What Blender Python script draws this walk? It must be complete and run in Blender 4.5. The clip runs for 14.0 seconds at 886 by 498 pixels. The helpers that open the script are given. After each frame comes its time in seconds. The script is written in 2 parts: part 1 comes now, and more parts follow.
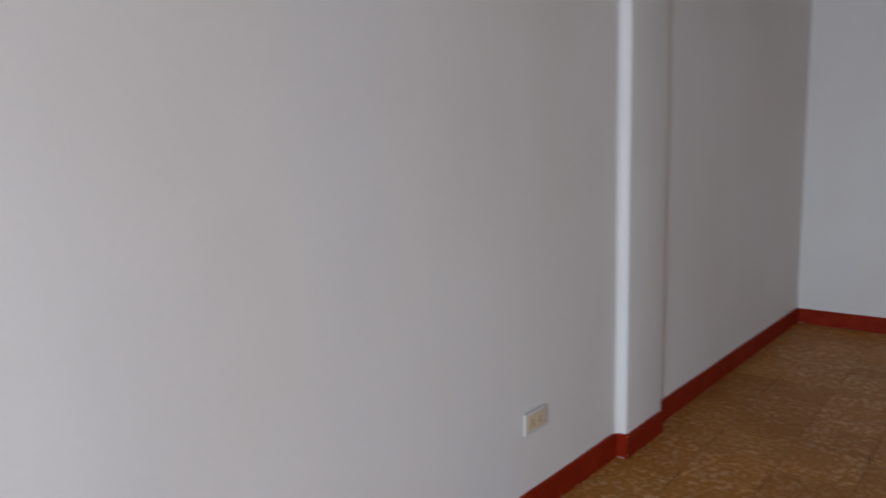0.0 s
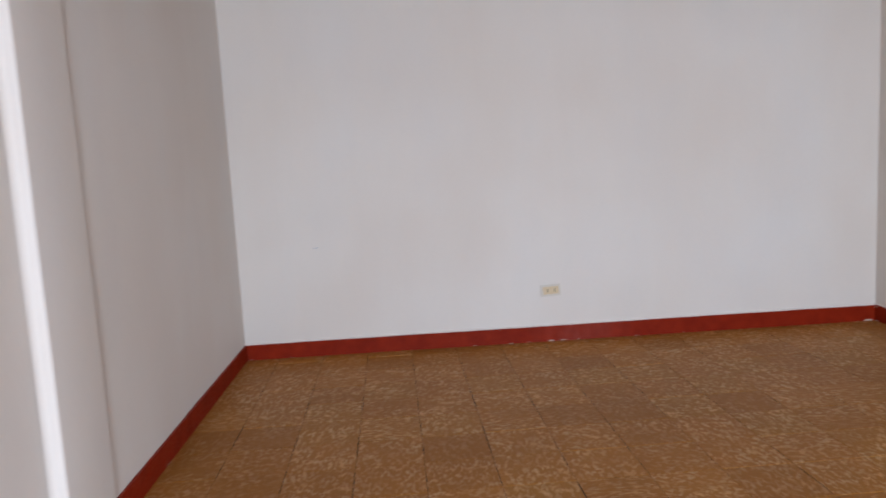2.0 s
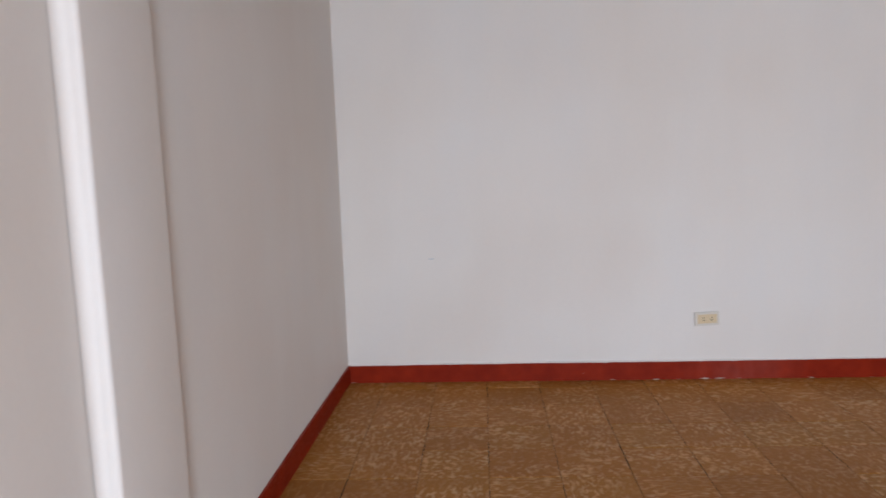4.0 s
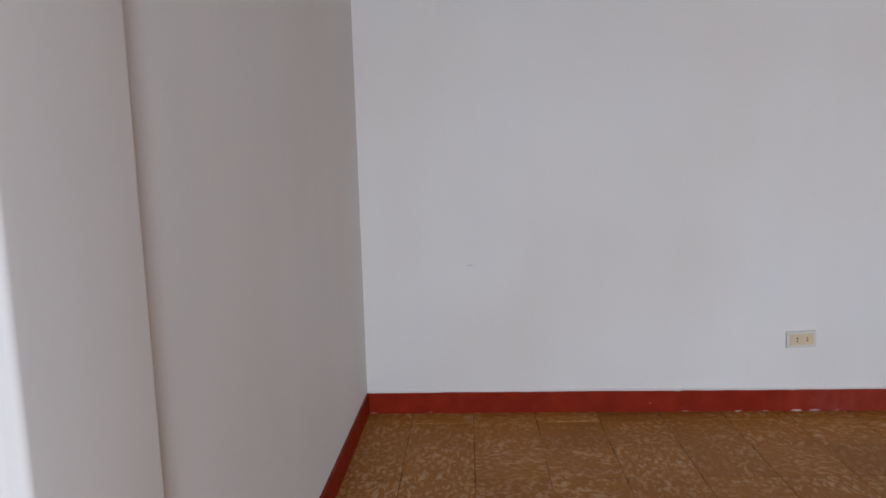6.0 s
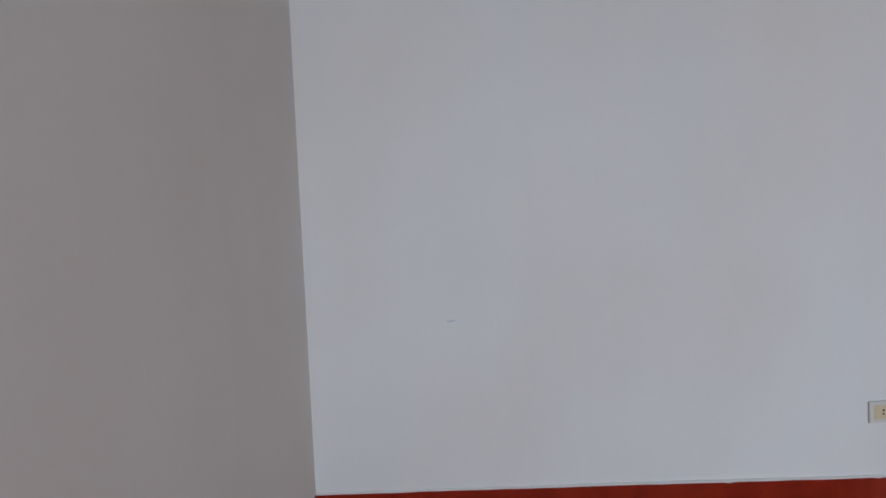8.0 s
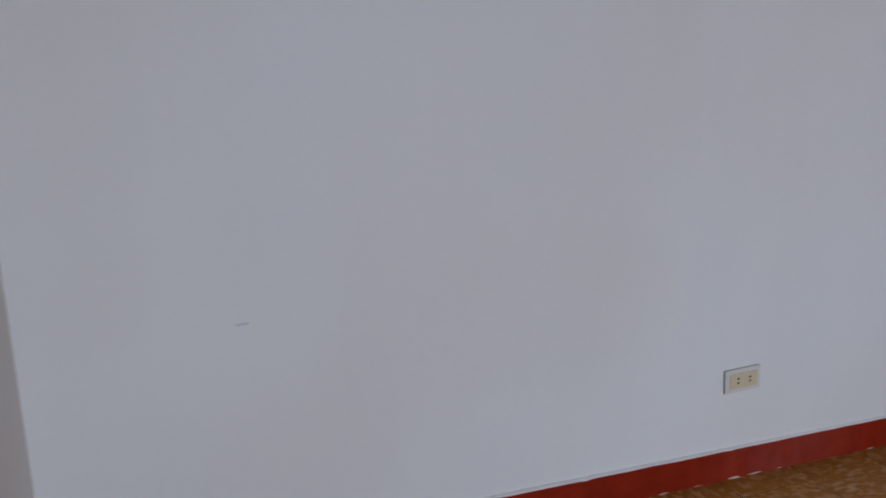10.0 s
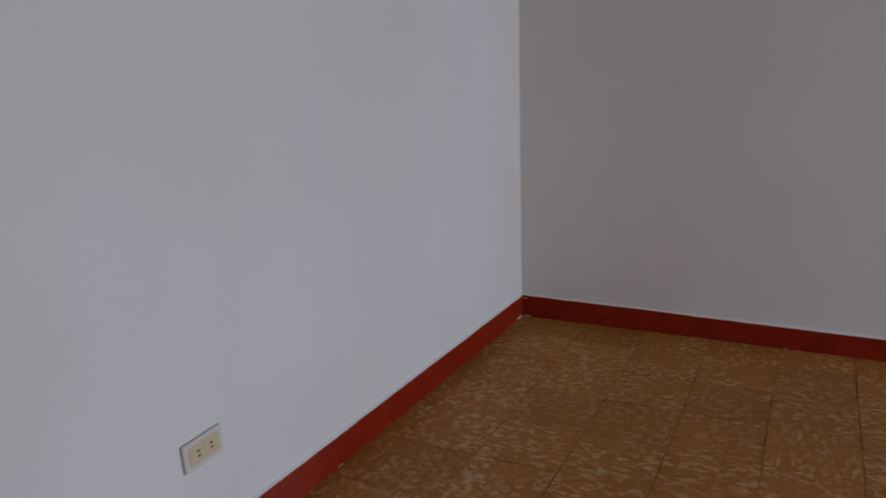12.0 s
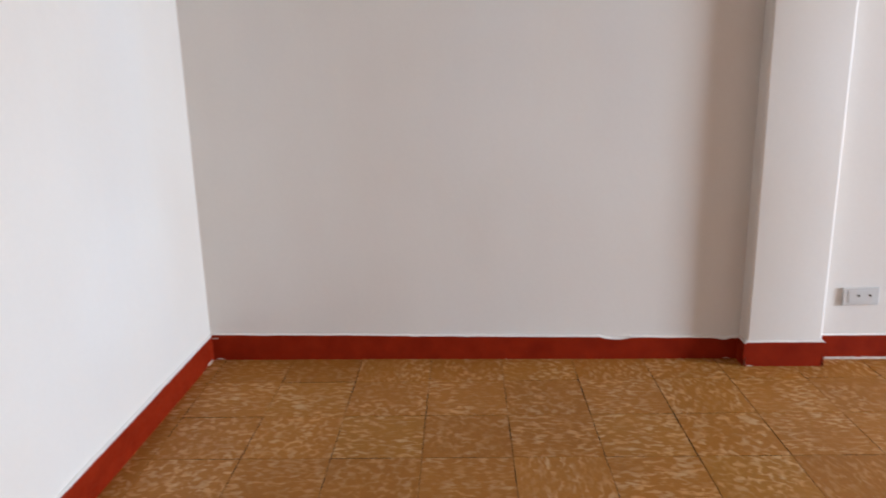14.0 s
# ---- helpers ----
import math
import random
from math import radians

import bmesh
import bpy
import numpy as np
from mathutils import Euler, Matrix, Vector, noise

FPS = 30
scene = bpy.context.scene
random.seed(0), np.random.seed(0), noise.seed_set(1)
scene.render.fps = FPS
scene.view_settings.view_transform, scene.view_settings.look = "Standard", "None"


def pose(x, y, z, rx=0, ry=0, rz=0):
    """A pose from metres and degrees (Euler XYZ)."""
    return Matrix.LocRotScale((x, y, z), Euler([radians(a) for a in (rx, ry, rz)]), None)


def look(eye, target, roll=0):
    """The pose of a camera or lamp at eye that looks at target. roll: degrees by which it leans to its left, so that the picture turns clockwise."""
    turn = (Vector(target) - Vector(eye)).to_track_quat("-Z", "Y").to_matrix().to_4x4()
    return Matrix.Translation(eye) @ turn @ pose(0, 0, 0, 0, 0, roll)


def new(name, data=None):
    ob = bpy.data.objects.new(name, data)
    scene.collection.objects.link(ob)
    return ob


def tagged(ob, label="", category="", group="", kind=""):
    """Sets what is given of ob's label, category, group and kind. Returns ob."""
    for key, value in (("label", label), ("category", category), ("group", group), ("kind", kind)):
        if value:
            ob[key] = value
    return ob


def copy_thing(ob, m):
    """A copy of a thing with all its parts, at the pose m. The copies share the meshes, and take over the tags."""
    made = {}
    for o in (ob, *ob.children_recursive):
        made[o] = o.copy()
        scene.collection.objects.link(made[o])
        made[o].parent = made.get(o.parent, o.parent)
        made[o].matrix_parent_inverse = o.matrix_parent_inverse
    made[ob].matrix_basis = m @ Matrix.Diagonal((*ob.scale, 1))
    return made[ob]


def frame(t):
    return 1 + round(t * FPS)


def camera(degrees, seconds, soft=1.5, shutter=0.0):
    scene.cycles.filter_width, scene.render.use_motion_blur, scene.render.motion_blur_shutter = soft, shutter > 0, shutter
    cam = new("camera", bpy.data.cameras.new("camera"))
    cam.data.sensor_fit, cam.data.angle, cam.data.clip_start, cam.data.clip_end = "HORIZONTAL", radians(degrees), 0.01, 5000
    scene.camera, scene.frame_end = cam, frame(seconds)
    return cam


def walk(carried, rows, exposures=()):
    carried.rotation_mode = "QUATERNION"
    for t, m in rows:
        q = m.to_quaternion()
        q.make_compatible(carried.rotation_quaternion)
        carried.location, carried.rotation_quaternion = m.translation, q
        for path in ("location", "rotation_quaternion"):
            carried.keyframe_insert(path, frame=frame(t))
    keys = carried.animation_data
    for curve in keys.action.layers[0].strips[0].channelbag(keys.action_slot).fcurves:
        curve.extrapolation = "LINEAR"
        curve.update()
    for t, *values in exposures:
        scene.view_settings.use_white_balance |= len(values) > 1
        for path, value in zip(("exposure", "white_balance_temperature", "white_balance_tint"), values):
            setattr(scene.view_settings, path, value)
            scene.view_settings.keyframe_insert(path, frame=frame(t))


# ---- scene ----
# A bare upstairs room, x along the far wall, y towards it, z up.
W, L, HC = 4.36, 8.4, 2.7          # width, length, ceiling height
BB, TH = 0.106, 0.008              # baseboard height and thickness

cam = camera(60.1, 14.0, soft=1.7, shutter=0.3)
PATH = [
    (0, (1.423, -5.644, 1.398), (0.167, -4.118, 1.092), -1.4),
    (0.2, (1.371, -5.633, 1.382), (0.295, -3.974, 1.087), -2.8),
    (0.4, (1.324, -5.62, 1.373), (0.405, -3.873, 1.051), -3.1),
    (0.5, (1.302, -5.58, 1.365), (0.429, -3.808, 1.048), -2.8),
    (0.7, (1.268, -5.508, 1.353), (0.541, -3.676, 1.012), -2.3),
    (1, (1.227, -5.373, 1.346), (0.627, -3.487, 1.06), -3.6),
    (1.2, (1.234, -5.32, 1.351), (0.727, -3.405, 1.075), -3.4),
    (1.5, (1.249, -5.228, 1.363), (0.881, -3.282, 1.087), -4.3),
    (1.7, (1.198, -5.208, 1.34), (1.003, -3.237, 1.062), -3.2),
    (2, (1.161, -5.102, 1.338), (1.241, -3.12, 1.082), -3.1),
    (2.2, (1.071, -5.019, 1.344), (1.243, -3.042, 1.093), -3.4),
    (2.5, (1.022, -4.986, 1.338), (1.178, -3.012, 1.061), -2.8),
    (2.8, (0.992, -4.862, 1.407), (1.026, -2.893, 1.056), -3.3),
    (3, (1.022, -4.713, 1.386), (0.959, -2.733, 1.111), -3.4),
    (3.2, (1.032, -4.671, 1.388), (0.891, -2.695, 1.117), -2.9),
    (3.5, (1.074, -4.614, 1.368), (0.755, -2.664, 1.058), -3.3),
    (3.7, (1.0, -4.558, 1.365), (0.643, -2.62, 1.025), -2.6),
    (4, (0.92, -4.378, 1.372), (0.77, -2.401, 1.11), -2.0),
    (4.2, (0.826, -4.309, 1.354), (0.747, -2.328, 1.086), -2.2),
    (6.3, (0.595, -3.46, 1.367), (0.466, -1.487, 1.066), -1.1),
    (6.5, (0.63, -3.357, 1.351), (0.38, -1.392, 1.075), -2.5),
    (6.8, (0.641, -3.218, 1.355), (0.403, -1.247, 1.113), -2.2),
    (7, (0.659, -3.101, 1.349), (0.418, -1.128, 1.127), -4.6),
    (7.2, (0.58, -3.047, 1.325), (0.373, -1.074, 1.073), -2.7),
    (7.5, (0.5, -2.965, 1.271), (0.385, -0.983, 1.028), -1.0),
    (7.7, (0.54, -2.86, 1.284), (0.46, -0.872, 1.073), -1.5),
    (9.8, (0.35, -1.997, 1.283), (0.907, -0.109, 0.927), -0.6),
    (10, (0.405, -1.919, 1.333), (1.034, -0.071, 0.899), -1.1),
    (10.2, (0.474, -1.811, 1.339), (1.203, 0.006, 0.933), -1.1),
    (10.5, (0.598, -1.65, 1.328), (1.554, 0.066, 0.954), -1.6),
    (10.7, (0.632, -1.621, 1.307), (1.749, -0.001, 0.95), -1.1),
    (11, (0.687, -1.59, 1.302), (2.011, -0.143, 0.911), -1.4),
    (11.2, (0.712, -1.58, 1.294), (2.181, -0.284, 0.895), -2.3),
    (11.5, (0.712, -1.501, 1.321), (2.303, -0.337, 0.982), -3.1),
    (11.7, (0.699, -1.463, 1.324), (2.353, -0.41, 0.931), -2.7),
    (12, (0.763, -1.429, 1.321), (2.483, -0.527, 0.843), -2.0),
    (12.2, (0.812, -1.412, 1.317), (2.579, -0.596, 0.858), -2.0),
    (12.5, (0.931, -1.399, 1.312), (2.749, -0.72, 0.832), -1.7),
    (12.7, (0.974, -1.398, 1.317), (2.817, -0.79, 0.833), -1.9),
    (13, (1.027, -1.383, 1.307), (2.881, -0.835, 0.796), -2.4),
    (13.2, (1.09, -1.314, 1.311), (2.976, -0.893, 0.791), -2.3),
    (13.5, (1.181, -1.222, 1.29), (3.089, -0.814, 0.849), -2.7),
    (13.7, (1.203, -1.202, 1.292), (3.131, -0.914, 0.845), -2.1),
    (14, (1.286, -1.178, 1.287), (3.219, -1.078, 0.784), -1.3),
]
EXPOSURES = [(0.0, -1.18, 6050, 12), (0.5, -0.96, 6050, 14), (1.0, -0.78, 6150, 12), (1.5, -0.35, 6200, 13), (2.0, -0.39, 6450, 16), (2.5, -0.45, 6450, 16),
             (3.0, -0.36, 6500, 15), (3.5, -0.39, 6500, 15), (4.0, -0.39, 6500, 16), (6.5, -0.7, 6150, 12), (7.0, -0.78, 6150, 8), (7.5, -0.76, 6050, 10),
             (10.0, -0.92, 5800, 13), (10.5, -0.93, 5800, 13), (11.0, -0.99, 5850, 12), (11.5, -1.06, 5950, 14), (12.0, -1.07, 6000, 16), (12.5, -0.58, 6100, 12),
             (13.0, 0.06, 6250, 13), (13.5, 0.04, 6300, 13), (14.0, 0.25, 6350, 13)]
walk(cam, [(t, look(eye, target, roll)) for t, eye, target, roll in PATH], EXPOSURES)

# ---- light: overcast sky through the window behind the walk ----
WIN = (1.5, 2.95, 0.75, 2.35)       # opening in the south wall: x0, x1, z0, z1
world = bpy.data.worlds.new("sky")
scene.world = world
world.use_nodes = True
wn = world.node_tree
sky = wn.nodes.new("ShaderNodeTexSky")
sky.sky_type, sky.sun_disc = "NISHITA", False
sky.sun_elevation, sky.sun_rotation = radians(50), radians(20)
wn.links.new(sky.outputs[0], wn.nodes["Background"].inputs[0])
wn.nodes["Background"].inputs[1].default_value = 0.12

lamp = bpy.data.lights.new("window_light", "AREA")
lamp.shape, lamp.size, lamp.size_y = "RECTANGLE", WIN[1] - WIN[0] - 0.1, WIN[3] - WIN[2] - 0.1
lamp.energy, lamp.color, lamp.spread = 415, (0.71, 0.85, 0.985), radians(145)
lamp_ob = new("window_light", lamp)
lamp_ob.matrix_world = look(((WIN[0] + WIN[1]) / 2, -L - 0.02, (WIN[2] + WIN[3]) / 2),
                            ((WIN[0] + WIN[1]) / 2 + 0.4, 0, -2.6))


# ---- materials ----
def material(name, rough, metal=0.0, specular=0.5):
    m = bpy.data.materials.new(name)
    m.use_nodes = True
    b = m.node_tree.nodes["Principled BSDF"]
    b.inputs["Roughness"].default_value, b.inputs["Metallic"].default_value = rough, metal
    b.inputs["Specular IOR Level"].default_value = specular
    return m, m.node_tree, b


def node(nt, kind, **sockets):
    n = nt.nodes.new(kind)
    for key, value in sockets.items():
        n.inputs[key.replace("_", " ")].default_value = value
    return n


def place(nt, stretch=(1, 1, 1)):
    """World position, scaled."""
    g = nt.nodes.new("ShaderNodeNewGeometry")
    v = nt.nodes.new("ShaderNodeVectorMath")
    v.operation = "MULTIPLY"
    v.inputs[1].default_value = stretch
    nt.links.new(g.outputs["Position"], v.inputs[0])
    return v.outputs[0]


def ramp(nt, value, stops):
    r = nt.nodes.new("ShaderNodeValToRGB")
    el = r.color_ramp.elements
    while len(el) < len(stops):
        el.new(0.5)
    for e, (p, c) in zip(el, stops):
        e.position, e.color = p, (*c, 1) if len(c) == 3 else c
    nt.links.new(value, r.inputs[0])
    return r.outputs[0]


def noise_at(nt, vec, scale, detail=3.0, rough=0.5, distortion=0.0):
    n = node(nt, "ShaderNodeTexNoise", Scale=scale, Detail=detail, Roughness=rough, Distortion=distortion)
    nt.links.new(vec, n.inputs["Vector"])
    return n.outputs["Fac"]


def mix(nt, fac, a, b, blend="MIX"):
    n = nt.nodes.new("ShaderNodeMix")
    n.data_type, n.blend_type = "RGBA", blend
    for value, socket in ((fac, n.inputs["Factor"]), (a, n.inputs[6]), (b, n.inputs[7])):
        if isinstance(value, bpy.types.NodeSocket):
            nt.links.new(value, socket)
        else:
            socket.default_value = (*value, 1) if isinstance(value, tuple) else value
    return n.outputs[2]


def relief(nt, bsdf, heights, distance):
    """Bump from a list of (height socket, weight)."""
    total = None
    for h, w in heights:
        m = nt.nodes.new("ShaderNodeMath")
        m.operation = "MULTIPLY_ADD"
        nt.links.new(h, m.inputs[0])
        m.inputs[1].default_value, m.inputs[2].default_value = w, 0.0
        if total is not None:
            nt.links.new(total, m.inputs[2])
        total = m.outputs[0]
    b = node(nt, "ShaderNodeBump", Strength=1.0, Distance=distance)
    nt.links.new(total, b.inputs["Height"])
    nt.links.new(b.outputs[0], bsdf.inputs["Normal"])


def wall_paint(name, tone):
    m, nt, b = material(name, 0.62, specular=0.3)
    p = place(nt)
    broad = noise_at(nt, p, 0.9, 2, 0.5)
    streak = noise_at(nt, place(nt, (3.0, 3.0, 0.5)), 1.6, 3, 0.6)
    fine = noise_at(nt, p, 55, 3, 0.6)
    band = noise_at(nt, place(nt, (1.0, 1.0, 0.4)), 2.0, 2, 0.5)
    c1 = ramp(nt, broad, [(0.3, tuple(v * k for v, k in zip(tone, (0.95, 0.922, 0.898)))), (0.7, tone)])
    c1 = mix(nt, 1.0, c1, ramp(nt, band, [(0.32, (0.975, 0.983, 0.995)), (0.5, (1, 0.997, 0.993)), (0.68, (0.985, 0.972, 0.962))]), "MULTIPLY")
    c2 = ramp(nt, streak, [(0.3, (0.985, 0.982, 0.982)), (0.7, (1, 1, 1))])
    c3 = ramp(nt, fine, [(0.3, (0.985, 0.985, 0.985)), (0.7, (1, 1, 1))])
    nt.links.new(mix(nt, 1.0, mix(nt, 1.0, c1, c2, "MULTIPLY"), c3, "MULTIPLY"), b.inputs["Base Color"])
    relief(nt, b, [(fine, 0.10), (noise_at(nt, p, 5, 2, 0.5), 1.0), (streak, 0.1)], 0.003)
    return m


def red_paint():
    m, nt, b = material("red_oil_paint", 0.55, specular=0.09)
    p = place(nt)
    blot = noise_at(nt, p, 9, 4, 0.6)
    worn = noise_at(nt, place(nt, (1, 1, 2.5)), 38, 4, 0.65)
    c = ramp(nt, blot, [(0.3, (0.19, 0.0112, 0.0022)), (0.7, (0.26, 0.0188, 0.0038))])
    w = ramp(nt, worn, [(0.69, (0, 0, 0)), (0.76, (0.5, 0.5, 0.5))])
    c = mix(nt, w, c, (0.36, 0.08, 0.045))
    # pale sheen of window light, painted into the red around one spot
    away = nt.nodes.new("ShaderNodeVectorMath")
    away.operation = "DISTANCE"
    away.inputs[1].default_value = (2.28, 0.0, 0.07)
    nt.links.new(p, away.inputs[0])
    near = ramp(nt, away.outputs["Value"], [(0.05, (1, 1, 1)), (0.38, (0, 0, 0))])
    sheen = mix(nt, 1.0, near, ramp(nt, noise_at(nt, place(nt, (1, 1, 0.4)), 14, 3, 0.6), [(0.25, (0.04, 0.04, 0.04)), (0.75, (0.24, 0.24, 0.24))]), "MULTIPLY")
    nt.links.new(mix(nt, sheen, c, (0.42, 0.14, 0.11)), b.inputs["Base Color"])
    r = ramp(nt, worn, [(0.3, (0.42, 0.42, 0.42)), (0.7, (0.6, 0.6, 0.6))])
    nt.links.new(r, b.inputs["Roughness"])
    relief(nt, b, [(blot, 0.6), (worn, 0.3)], 0.003)
    return m


def tile_glaze(name, own):
    """Ochre-brown glaze with pale wavy flecks. own: each tile is an object, or else an island."""
    m, nt, b = material(name, 0.45, specular=0.12)
    if own:
        rnd = nt.nodes.new("ShaderNodeObjectInfo").outputs["Random"]
    else:
        rnd = nt.nodes.new("ShaderNodeNewGeometry").outputs["Random Per Island"]
    shift = nt.nodes.new("ShaderNodeVectorMath")
    shift.operation = "MULTIPLY_ADD"
    shift.inputs[1].default_value = (37.0, 53.0, 71.0)
    nt.links.new(rnd, shift.inputs[0])
    nt.links.new(place(nt), shift.inputs[2])
    v = shift.outputs[0]
    turn = nt.nodes.new("ShaderNodeMath")
    turn.operation = "FRACT"
    spread = nt.nodes.new("ShaderNodeMath")
    spread.operation = "MULTIPLY"
    spread.inputs[1].default_value = 41.7
    nt.links.new(rnd, spread.inputs[0])
    nt.links.new(spread.outputs[0], turn.inputs[0])
    strokes = []
    for stretch in ((1.9, 0.95, 1.0), (0.95, 1.9, 1.0), (1.35, 1.25, 1.0)):     # wavy strokes along a tile, across it, and curled
        k = nt.nodes.new("ShaderNodeVectorMath")
        k.operation = "MULTIPLY"
        k.inputs[1].default_value = stretch
        nt.links.new(v, k.inputs[0])
        strokes.append(noise_at(nt, k.outputs[0], 31, 0.8, 0.4, 0.55))
    fleck = mix(nt, ramp(nt, turn.outputs[0], [(0.50, (0, 0, 0)), (0.52, (1, 1, 1))]), strokes[0], strokes[2])
    fleck = mix(nt, ramp(nt, turn.outputs[0], [(0.80, (0, 0, 0)), (0.82, (1, 1, 1))]), fleck, strokes[1])
    patch = noise_at(nt, v, 6, 2, 0.5)
    cloud = noise_at(nt, place(nt), 1.7, 3, 0.5)
    grain = noise_at(nt, v, 130, 2, 0.6)
    ground = ramp(nt, rnd, [(0.0, (0.328, 0.127, 0.021)), (0.4, (0.362, 0.141, 0.024)), (0.8, (0.384, 0.154, 0.027)), (1.0, (0.355, 0.149, 0.024))])
    ground = mix(nt, 1.0, ground, ramp(nt, cloud, [(0.3, (0.92, 0.90, 0.88)), (0.7, (1.05, 1.04, 1.03))]), "MULTIPLY")
    ground = mix(nt, 1.0, ground, ramp(nt, grain, [(0.3, (0.9, 0.88, 0.86)), (0.7, (1.05, 1.05, 1.05))]), "MULTIPLY")
    amount = ramp(nt, fleck, [(0.46, (0, 0, 0)), (0.70, (1, 1, 1))])
    where = ramp(nt, patch, [(0.34, (0.22, 0.22, 0.22)), (0.58, (0.85, 0.85, 0.85))])
    both = mix(nt, 1.0, amount, where, "MULTIPLY")
    rich = ramp(nt, rnd, [(0.0, (0.4, 0.4, 0.4)), (0.2, (0.75, 0.75, 0.75)), (0.6, (0.95, 0.95, 0.95)), (1.0, (1, 1, 1))])
    both = mix(nt, 1.0, mix(nt, 1.0, both, rich, "MULTIPLY"), (0.78, 0.78, 0.78), "MULTIPLY")
    pale = ramp(nt, noise_at(nt, v, 14, 1, 0.5), [(0.38, (0.70, 0.38, 0.155)), (0.62, (0.64, 0.42, 0.22))])
    nt.links.new(mix(nt, both, ground, pale), b.inputs["Base Color"])
    r = ramp(nt, both, [(0.0, (0.46, 0.46, 0.46)), (1.0, (0.28, 0.28, 0.28))])
    nt.links.new(r, b.inputs["Roughness"])
    relief(nt, b, [(amount, 0.5), (noise_at(nt, v, 4, 1, 0.5), 3.0)], 0.0011)
    return m


def grout():
    m, nt, b = material("dirty_grout", 0.85)
    n = noise_at(nt, place(nt), 4.5, 4, 0.6)
    nt.links.new(ramp(nt, n, [(0.46, (0.010, 0.005, 0.002)), (0.52, (0.24, 0.100, 0.018))]), b.inputs["Base Color"])
    return m


def plain(name, colour, rough, scale=60.0, vary=0.06, specular=0.5):
    m, nt, b = material(name, rough, specular=specular)
    n = noise_at(nt, place(nt), scale, 3, 0.6)
    lo, hi = tuple(c * (1 - vary) for c in colour), tuple(min(1, c * (1 + vary)) for c in colour)
    nt.links.new(ramp(nt, n, [(0.3, lo), (0.7, hi)]), b.inputs["Base Color"])
    relief(nt, b, [(n, 0.3)], 0.0006)
    return m


PAINT = wall_paint("white_wall_paint", (0.755, 0.712, 0.664))
# ceiling out of view, its dark brown chosen to hold bounced light down
CEILING = wall_paint("dark_unseen_ceiling", (0.19, 0.125, 0.073))
# tint of the unseen south wall, added to warm and dim the bounce
OCHRE = wall_paint("ochre_bounce_tint", (0.32, 0.23, 0.145))
RED = red_paint()
GLAZE, GLAZE_REST = tile_glaze("ochre_fleck_tile", True), tile_glaze("ochre_fleck_tile_rest", False)
GROUT = grout()
FRESH = plain("fresh_white_paint", (0.77, 0.715, 0.665), 0.55, 90, 0.06)
FLAKE = plain("bare_plaster", (0.50, 0.38, 0.30), 0.8, 120, 0.15)
MORTAR = plain("pale_mortar", (0.50, 0.42, 0.35), 0.9, 70, 0.25)
PLATE = plain("clear_cream_plastic", (0.64, 0.59, 0.52), 0.3, 200, 0.03)
AMBER = plain("amber_plastic", (0.64, 0.50, 0.31), 0.35, 150, 0.05)
GREYPLATE = plain("grey_white_plastic", (0.56, 0.54, 0.52), 0.35, 150, 0.04)
SLOT = plain("dark_slot", (0.025, 0.016, 0.010), 0.6, 200, 0.1)
SMUDGE = plain("grey_smudge", (0.58, 0.58, 0.58), 0.7, 200, 0.1)
ALU = plain("white_painted_steel", (0.7, 0.7, 0.68), 0.4, 80, 0.04)


# ---- mesh helpers ----
def finish(name, bm, mat, smooth=False):
    bmesh.ops.recalc_face_normals(bm, faces=bm.faces[:])
    me = bpy.data.meshes.new(name)
    bm.to_mesh(me)
    bm.free()
    me.materials.append(mat)
    if smooth:
        me.polygons.foreach_set("use_smooth", [True] * len(me.polygons))
        me.set_sharp_from_angle(angle=radians(25))
    return new(name, me)


def part(name, bm, mat, parent, label="", smooth=False):
    ob = finish(name, bm, mat, smooth)
    ob.parent = parent
    return tagged(ob, label)


def add_box(bm, lo, hi, bevel=0.0, segments=2):
    made = bmesh.ops.create_cube(bm, size=1.0)["verts"]
    for v in made:
        v.co = Vector([lo[i] + (v.co[i] + 0.5) * (hi[i] - lo[i]) for i in range(3)])
    if bevel:
        edges = list({e for v in made for e in v.link_edges})
        bmesh.ops.bevel(bm, geom=edges, offset=bevel, segments=segments, profile=0.5, affect="EDGES")
    return bm


def box(lo, hi, bevel=0.0, segments=2):
    return add_box(bmesh.new(), lo, hi, bevel, segments)


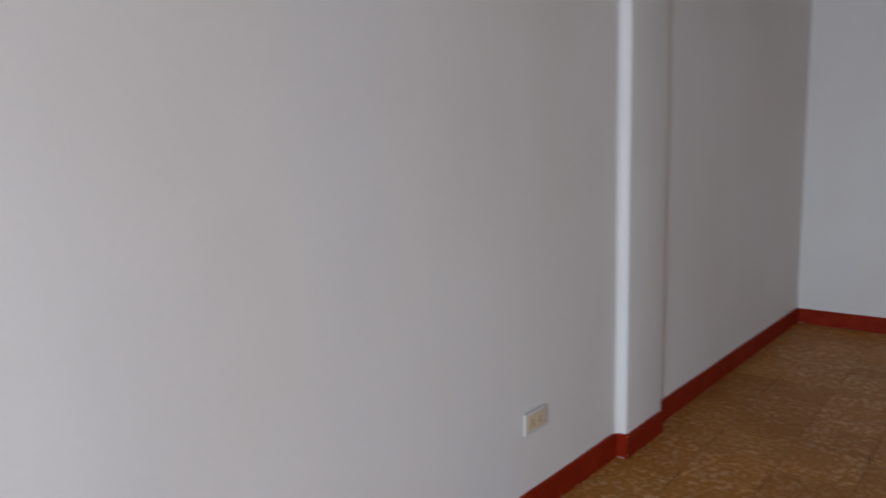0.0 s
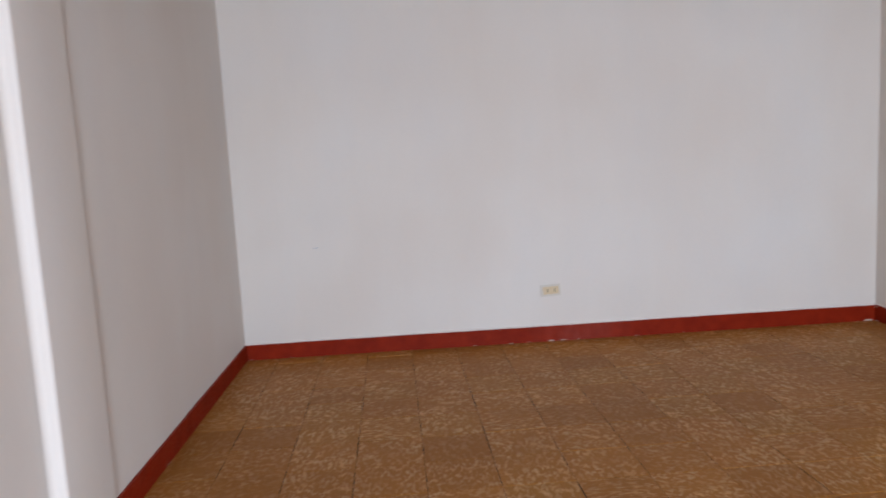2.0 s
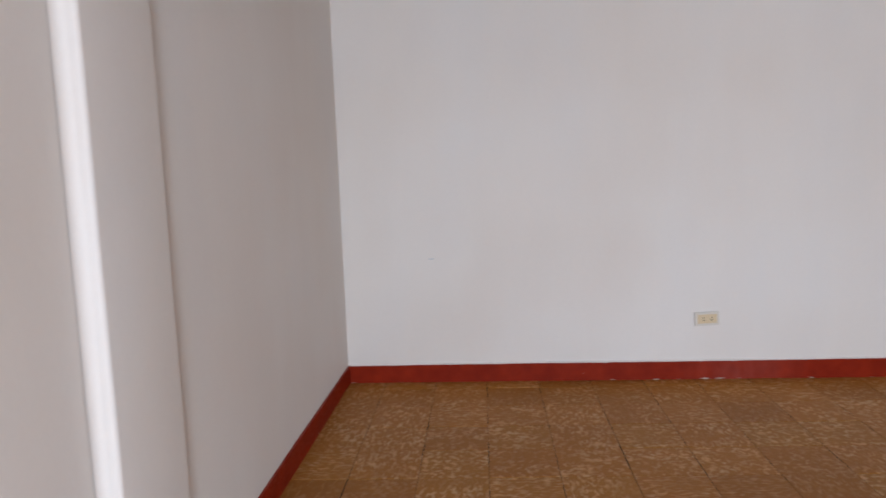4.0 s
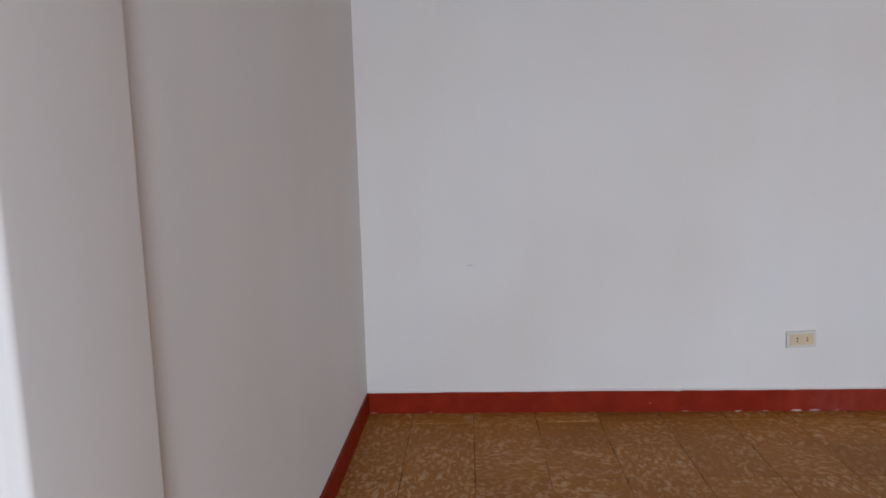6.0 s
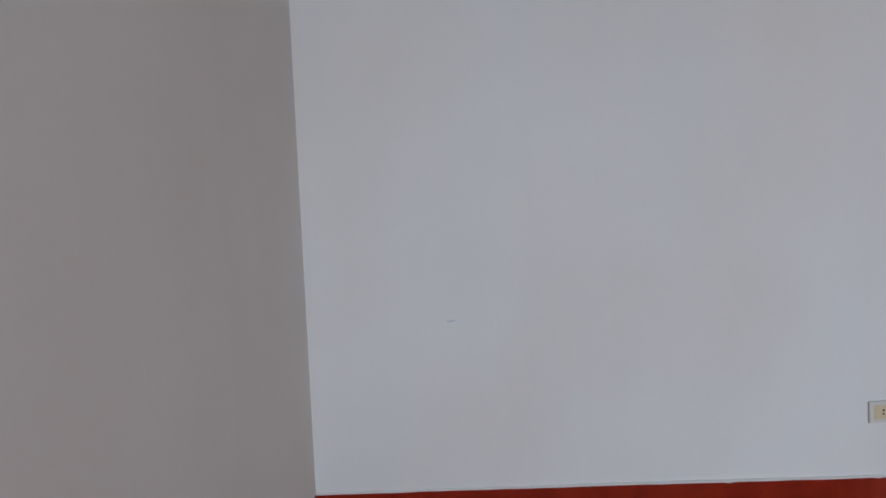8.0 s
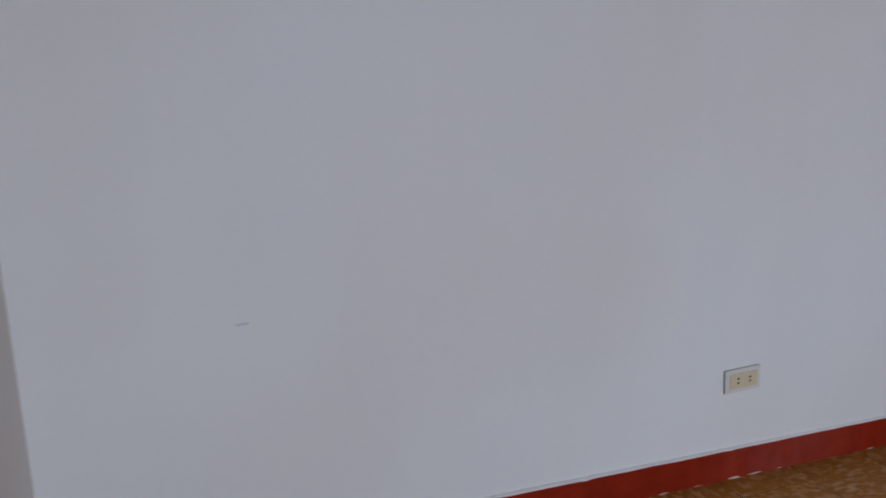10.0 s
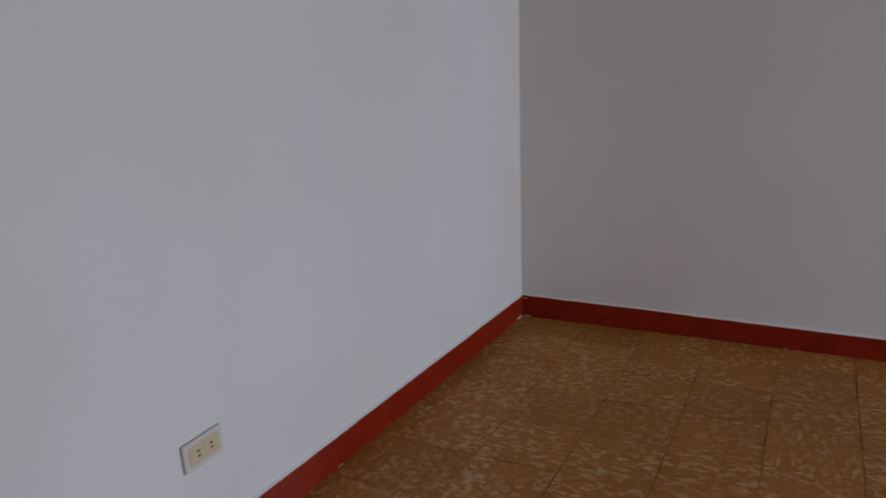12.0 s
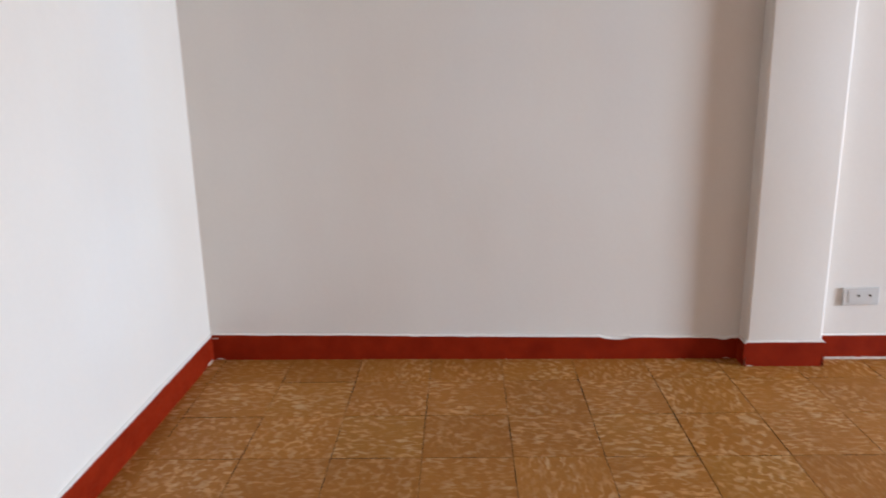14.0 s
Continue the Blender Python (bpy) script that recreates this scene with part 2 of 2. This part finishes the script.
def grid_slab(origin, u, v, depth, nu, nv, wobble, seed):
    """A wall slab whose room face is very slightly uneven, as hand-floated plaster is. u, v: edge vectors; depth: vector to the back."""
    bm = bmesh.new()
    o, u, v, d = Vector(origin), Vector(u), Vector(v), Vector(depth)
    n = -d.normalized()
    rows = []
    for j in range(nv + 1):
        row = []
        for i in range(nu + 1):
            a, b = i / nu, j / nv
            p = o + u * a + v * b
            edge = min(1.0, 8 * a, 8 * (1 - a))
            k = noise.noise(p * 0.9 + Vector((seed, 0, 0))) + 0.4 * noise.noise(p * 2.7 + Vector((0, seed, 0)))
            row.append(bm.verts.new(p + n * (wobble * edge * (k - 0.6))))
        rows.append(row)
    for j in range(nv):
        for i in range(nu):
            bm.faces.new((rows[j][i], rows[j][i + 1], rows[j + 1][i + 1], rows[j + 1][i]))
    back = [bm.verts.new(o + d + u * a + v * b) for a, b in ((0, 0), (1, 0), (1, 1), (0, 1))]
    bm.faces.new(back[::-1])
    rim = [[rows[0][i] for i in range(nu + 1)], [rows[j][nu] for j in range(nv + 1)],
           [rows[nv][i] for i in range(nu, -1, -1)], [rows[j][0] for j in range(nv, -1, -1)]]
    for k in range(4):
        bm.faces.new(rim[k] + [back[(k + 1) % 4], back[k]])
    return bm


# ---- structure ----
T = 0.15
# unseen lid over the room, dark so the walls get less fill
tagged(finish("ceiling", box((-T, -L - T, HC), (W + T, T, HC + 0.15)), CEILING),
       "plain unseen ceiling, dark brown to limit bounced light", "ceiling", kind="structure")
slab = tagged(finish("floor", box((-T, -L - T, -0.15), (W + T, T, -0.0016)), GROUT),
              "ochre-brown glazed tile floor with pale flecks and dark joints", "floor", kind="structure")
NORTH = tagged(finish("wall_north", grid_slab((-T, 0, -0.15), (W + 2 * T, 0, 0), (0, 0, HC + 0.15), (0, T, 0), 46, 28, 0.004, 3.1), PAINT, True),
       "bare white painted plaster wall, slightly uneven", "wall", kind="structure")
tagged(finish("wall_west", grid_slab((0, -L, -0.15), (0, L + 0.06, 0), (0, 0, HC + 0.15), (-T, 0, 0), 64, 28, 0.004, 7.7), PAINT, True),
       "white painted plaster wall with a shallow pilaster", "wall", kind="structure")
tagged(finish("wall_east", grid_slab((W, -L, -0.15), (0, L + 0.06, 0), (0, 0, HC + 0.15), (T, 0, 0), 64, 28, 0.004, 12.3), PAINT, True),
       "white painted plaster wall with a shallow pilaster", "wall", kind="structure")


def south_wall():
    bm = bmesh.new()
    x0, x1, z0, z1 = WIN
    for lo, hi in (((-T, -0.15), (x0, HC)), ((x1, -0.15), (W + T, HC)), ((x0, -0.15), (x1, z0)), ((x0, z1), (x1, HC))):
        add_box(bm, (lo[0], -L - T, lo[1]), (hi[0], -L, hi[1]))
    tagged(finish("wall_south", bm, OCHRE), "plain unseen wall with a wide window, ochre to warm the bounced light", "wall", kind="structure")
    frame_root = tagged(new("window_1"), "wide window with a white painted steel frame", "window", kind="structure")
    y0, y1 = -L - 0.11, -L - 0.07
    for lo, hi in (((x0, z0), (x1, z0 + 0.045)), ((x0, z1 - 0.045), (x1, z1)), ((x0, z0 + 0.045), (x0 + 0.045, z1 - 0.045)),
                   ((x1 - 0.045, z0 + 0.045), (x1, z1 - 0.045))):
        part("window_frame", box((lo[0], y0, lo[1]), (hi[0], y1, hi[1]), 0.004, 1), ALU, frame_root)


south_wall()


def scuff():
    """A short grey scuff on the far wall."""
    bm = bmesh.new()
    bmesh.ops.create_icosphere(bm, subdivisions=2, radius=1.0)
    for v in bm.verts:
        v.co = Vector((0.518 + v.co.x * 0.017 + v.co.z * 0.004, 0.002 + v.co.y * 0.0035, 0.735 + v.co.z * 0.0045 + 0.002 * noise.noise(v.co * 2)))
    part("scuff_mark", bm, SMUDGE, NORTH, "short grey scuff")


scuff()


def pilaster(name, x0, x1, y0, y1, label, south=0.012, north=0.012):
    """A shallow plastered pier against a side wall, its arrises softened and slightly wavy."""
    bm = box((x0, y0, -0.004), (x1, y1, HC), 0.0)
    up = [e for e in bm.edges if abs(e.verts[0].co.z - e.verts[1].co.z) > 1]
    bmesh.ops.subdivide_edges(bm, edges=up, cuts=30, use_grid_fill=True)
    for y, round_off in ((y0, south), (y1, north)):
        bmesh.ops.bevel(bm, geom=[e for e in bm.edges if abs((e.verts[0].co - e.verts[1].co).normalized().z) > 0.9
                                  and abs(e.verts[0].co.y - y) < 1e-4 and len({round(f.normal.x, 2) for f in e.link_faces}) > 1],
                        offset=round_off, segments=5, profile=0.5, affect="EDGES")
    for v in bm.verts:
        v.co.x += 0.0018 * noise.noise(v.co * 2.1)
        v.co.y += 0.0025 * noise.noise(v.co * 1.7 + Vector((5, 0, 0)))
    return tagged(finish(name, bm, PAINT, True), label, "pilaster", kind="structure")


def cove(parent, x, y, radius):
    """The trowelled hollow where the south side of a pilaster meets the west wall."""
    bm, last = bmesh.new(), None
    for i in range(41):
        z = 0.1 + (HC - 0.1) * i / 40
        r = radius * (1 + 0.18 * noise.noise(Vector((z * 2.2, 3, 1))))
        ring = [bm.verts.new((x + r - r * math.cos(a), y - r + r * math.sin(a), z))
                for a in [math.pi / 2 * k / 8 for k in range(9)]]
        if last:
            for j in range(8):
                bm.faces.new((last[j], last[j + 1], ring[j + 1], ring[j]))
        last = ring
    part("plaster_cove", bm, PAINT, parent, smooth=True)


PA = (0.048, -2.783, -2.424)       # west pilaster: face x, south y, north y
PC = (4.277, -2.562, -2.256)       # east pilaster: face x, south y, north y
WEST_PIER = pilaster("pilaster_west", -0.03, PA[0], PA[1], PA[2], "shallow white plastered pilaster on the side wall", north=0.007)
pilaster("pilaster_east", PC[0], W + 0.03, PC[1], PC[2], "shallow white plastered pilaster beside a wall socket")


cove(WEST_PIER, 0.0, PA[1], 0.026)


# ---- baseboards ----
def baseboard(a, b, inward, h0=BB, h1=BB, bites=(), flakes=(), seed=0.0, close=(True, True), mortar=None, beaded=True):
    """A red painted plaster skirting from a to b (x, y), standing out along inward. bites: (u, width, depth) broken out of its top;
    flakes: (u, z, size) spots where the paint is off."""
    a, b, n = Vector((*a, 0)), Vector((*b, 0)), Vector((*inward, 0))
    length = (b - a).length
    along = (b - a) / length
    steps = max(2, int(length / 0.018))

    def top(u):
        h = h0 + (h1 - h0) * u / length
        h += 0.0026 * noise.noise(Vector((u * 2.3 + seed, seed, 0))) + 0.0014 * noise.noise(Vector((u * 11 + seed, 3, seed)))
        return h

    def bite(u):
        return sum(d * max(0.0, 1 - abs(2 * (u - c) / w) ** 3) for c, w, d in bites)

    body, bead = bmesh.new(), bmesh.new()
    for bm, kind in ((body, 0), (bead, 1)):
        last = None
        for i in range(steps + 1):
            u = length * i / steps
            p, h = a + along * u, top(u)
            k = TH + 0.0012 * noise.noise(Vector((u * 6, seed, 9)))
            hb = h - bite(u)
            if kind == 0:
                ring = [(k + 0.001, -0.004), (k + 0.001, 0.004), (k, hb - 0.006), (k - 0.002, hb - 0.002), (k - 0.005, hb), (-0.006, hb)]
            else:
                lift = 0.0055 + 0.0025 * noise.noise(Vector((u * 17, seed, 4)))
                ring = [(k - 0.003, hb - 0.004), (k + 0.0004, hb - 0.0006), (k - 0.0008, hb + lift * 0.25), (k - 0.005, hb + lift * 0.6), (-0.006, hb + lift * 0.6 + 0.004)]
            ring = [bm.verts.new(p + n * s + Vector((0, 0, z))) for s, z in ring]
            if last:
                for j in range(len(ring) - 1):
                    bm.faces.new((last[j], last[j + 1], ring[j + 1], ring[j]))
            if (i == 0 and close[0]) or (i == steps and close[1]):
                bm.faces.new(ring)
            last = ring
    root = tagged(finish("baseboard", body, RED), "dark red painted plaster baseboard with a chipped edge", "baseboard", kind="structure")
    if beaded:
        part("paint_bead", bead, FRESH, root, "thin white paint line along the top")
    else:
        bead.free()
    if mortar:
        bm, last = bmesh.new(), None
        for i in range(41):
            u = mortar[0] + (mortar[1] - mortar[0]) * i / 40
            p = a + along * u
            w = 0.010 + 0.004 * noise.noise(Vector((u * 23, seed, 1)))
            z = 0.007 + 0.003 * noise.noise(Vector((u * 31, seed, 6)))
            ring = [bm.verts.new(p + n * q + Vector((0, 0, r))) for q, r in ((0.002, z), (TH + 0.003, z), (TH + w, 0.001), (TH + w, -0.004))]
            if last:
                for j in range(3):
                    bm.faces.new((last[j], last[j + 1], ring[j + 1], ring[j]))
            last = ring
        part("mortar_bead", bm, MORTAR, root, "pale grey mortar along the floor")
    for u, z, size in flakes:
        bm = bmesh.new()
        bmesh.ops.create_icosphere(bm, subdivisions=2, radius=1.0)
        rnd = random.Random(round(u * 1000) + round(seed * 10))
        sx, sz = size * rnd.uniform(0.9, 2.2), 0.5 * size * rnd.uniform(0.25, 0.55)
        for v in bm.verts:
            c = v.co * (1 + 0.5 * noise.noise(v.co * 1.7 + Vector((u * 9, seed, 0))))
            v.co = a + along * (u + c.x * sx) + n * (TH + c.y * 0.0022) + Vector((0, 0, max(z, sz * 0.7) + c.z * sz))
        part("paint_flake", bm, FLAKE, root, "bare pale spot where paint is off")
    return root


baseboard((0, 0), (W, 0), (0, -1), 0.107, 0.112, seed=1.3,
          bites=[(1.515, 0.03, 0.004), (2.05, 0.02, 0.003), (3.1, 0.03, 0.003)],
          flakes=[(0.028, 0.003, 0.012), (0.31, 0.004, 0.006), (1.377, 0.043, 0.005), (1.55, 0.003, 0.007), (1.8, 0.002, 0.014),
                  (2.077, 0.002, 0.022), (2.265, 0.004, 0.011), (2.671, 0.002, 0.013), (3.0, 0.003, 0.006), (4.305, 0.004, 0.026), (1.93, 0.003, 0.018), (2.16, 0.004, 0.016)])
baseboard((W, -TH), (W, PC[2]), (-1, 0), 0.116, 0.092, seed=4.1,
          bites=[(0.88, 0.03, 0.003), (1.73, 0.125, 0.009), (1.1, 0.02, 0.002), (2.18, 0.05, 0.006)],
          flakes=[(0.012, 0.098, 0.011), (0.03, 0.004, 0.018), (2.2, 0.003, 0.012), (1.27, 0.003, 0.006)])
baseboard((W, PC[2]), (PC[0] - TH, PC[2]), (0, 1), 0.098, 0.102, seed=5.2)
baseboard((PC[0], PC[2]), (PC[0], PC[1]), (-1, 0), 0.104, 0.106, seed=6.4, flakes=[(0.02, 0.002, 0.01)])
baseboard((PC[0] - TH, PC[1]), (W, PC[1]), (0, -1), 0.104, 0.104, seed=7.9, flakes=[(0.02, 0.06, 0.011), (0.05, 0.002, 0.012)])
baseboard((W, PC[1] - TH), (W, -L), (-1, 0), 0.104, 0.104, seed=9.1, mortar=(0.0, 0.9))
baseboard((0, PA[2]), (0, -TH), (1, 0), 0.109, 0.106, seed=11.2, beaded=False,
          flakes=[(0.67, 0.006, 0.011), (0.70, 0.003, 0.007), (1.6, 0.003, 0.005)])
baseboard((PA[0] + TH, PA[2]), (0, PA[2]), (0, 1), 0.106, 0.107, seed=12.8, beaded=False)
baseboard((PA[0], PA[1]), (PA[0], PA[2]), (1, 0), 0.106, 0.106, seed=13.5, beaded=False, flakes=[(0.004, 0.098, 0.007), (0.012, 0.07, 0.005)])
baseboard((0, PA[1]), (PA[0] + TH, PA[1]), (0, -1), 0.106, 0.106, seed=14.4, beaded=False, flakes=[(0.03, 0.003, 0.012)])
baseboard((0, -L), (0, PA[1] - TH), (1, 0), 0.106, 0.107, seed=15.7, beaded=False,
          flakes=[(L - 3.129, 0.006, 0.007), (L - 3.24, 0.006, 0.008), (L - 3.02, 0.004, 0.006)])


# ---- wall sockets ----
def plate_mesh(w, h, d, edge):
    return box((-w / 2, -d, -h / 2), (w / 2, 0, h / 2), edge, 2)


def wall_socket(w=0.138, h=0.080):
    """Two-gang cream socket lying on its side, its face towards -y; origin on the wall."""
    root = new("wall_socket")
    part("cover_plate", plate_mesh(w, h, 0.009, 0.0025), PLATE, root, "milky cream cover plate")
    for x, half in ((-0.0255, 0.027), (0.0285, 0.027)):
        gang = part("socket", box((x - half, -0.0105, -0.026), (x + half, -0.0085, 0.026), 0.0015, 2), AMBER, root, "amber plastic socket")
        hole = x + 0.0055 if x < 0 else x - 0.0025
        for z in (-0.0068, 0.0068):
            bm = box((hole - 0.0052, -0.0112, z - 0.0034), (hole + 0.0052, -0.0102, z + 0.0034))
            bmesh.ops.bevel(bm, geom=[e for e in bm.edges if abs(e.verts[0].co.y - e.verts[1].co.y) > 0.0005], offset=0.0026, segments=3, affect="EDGES")
            part("slot", bm, SLOT, gang)
    for z in (-0.0325, 0.0325):
        bm = bmesh.new()
        bmesh.ops.create_cone(bm, cap_ends=True, segments=14, radius1=0.0032, radius2=0.0026, depth=0.0016)
        bmesh.ops.rotate(bm, verts=bm.verts[:], matrix=Matrix.Rotation(radians(90), 3, "X"))
        bmesh.ops.translate(bm, verts=bm.verts[:], vec=(0, -0.0096, z))
        part("screw", bm, PLATE, root)
    return tagged(root, "cream double wall socket with amber inserts on white wall", "socket", "wall sockets")


north_socket = wall_socket()
north_socket.matrix_basis = pose(2.083, -0.001, 0.354, 0, -2.5, 0)
west_socket = copy_thing(north_socket, pose(0.003, -3.432, 0.368, 0, 0, 90))


def grey_socket(w=0.145, h=0.074):
    root = tagged(new("wall_socket"), "grey-white wall socket with two round pin holes", "socket", "wall sockets")
    part("cover_plate", plate_mesh(w, h, 0.010, 0.003), GREYPLATE, root)
    face = part("socket", box((-0.052, -0.0125, -0.026), (0.052, -0.009, 0.026), 0.002, 2), GREYPLATE, root)
    for x in (-0.012, 0.034):
        bm = bmesh.new()
        bmesh.ops.create_cone(bm, cap_ends=True, segments=16, radius1=0.0058, radius2=0.0058, depth=0.001)
        bmesh.ops.rotate(bm, verts=bm.verts[:], matrix=Matrix.Rotation(radians(90), 3, "X"))
        bmesh.ops.translate(bm, verts=bm.verts[:], vec=(x, -0.0128, 0.004))
        part("pin_hole", bm, SLOT, face)
    return root


grey_socket().matrix_basis = pose(W - 0.001, -2.731, 0.272, 0, -1, -90)


# ---- floor tiles, last: the ones walked past are pieces, the rest joined ----
S, JOINT, COURSE, TURN = 0.2985, 0.0036, 0.0028, radians(1.2)   # joints between tiles and between their courses
E1, E2 = Vector((math.cos(TURN), math.sin(TURN), 0)), Vector((-math.sin(TURN), math.cos(TURN), 0))
ANCHOR = Vector((3.821, -0.672, 0))


def tile_data():
    bm = box((-(S - JOINT) / 2, -(S - COURSE) / 2, -0.0045), ((S - JOINT) / 2, (S - COURSE) / 2, 0))
    bmesh.ops.bevel(bm, geom=[e for e in bm.edges if min(v.co.z for v in e.verts) > -0.001], offset=0.0008, segments=1, affect="EDGES")
    bmesh.ops.delete(bm, geom=[f for f in bm.faces if f.calc_center_median().z < -0.0044], context="FACES_ONLY")
    me = bpy.data.meshes.new("tile")
    bm.to_mesh(me)
    bm.free()
    me.materials.append(GLAZE)
    return me


TILE = tile_data()
rest_v, rest_f = [], []
rng = random.Random(4)
for j in range(3, -29, -1):
    for i in range(-15, 5):
        c = ANCHOR + E1 * (S * (i + 0.5)) + E2 * (S * (j + 0.5))
        if not (-0.17 < c.x < W + 0.17 and -L - 0.17 < c.y < 0.17):
            continue
        lift, spin = rng.uniform(-0.0009, 0.0006), rng.uniform(-0.25, 0.25)
        m = Matrix.Translation(c + Vector((rng.uniform(-1, 1) * 0.0008, rng.uniform(-1, 1) * 0.0008, lift))) @ \
            Matrix.Rotation(TURN + radians(spin), 4, "Z") @ Matrix.Rotation(radians(rng.uniform(-0.12, 0.12)), 4, "X")
        if c.y > -4.75:
            ob = new("tile", TILE)
            ob.parent, ob.matrix_basis = slab, m
        else:
            base = len(rest_v)
            rest_v += [m @ v.co for v in TILE.vertices]
            rest_f += [[base + k for k in p.vertices] for p in TILE.polygons]
me = bpy.data.meshes.new("tile_rest")
me.from_pydata(rest_v, [], rest_f)
me.materials.append(GLAZE_REST)
ob = tagged(new("tile_rest", me), kind="stuff")
ob.parent = slab
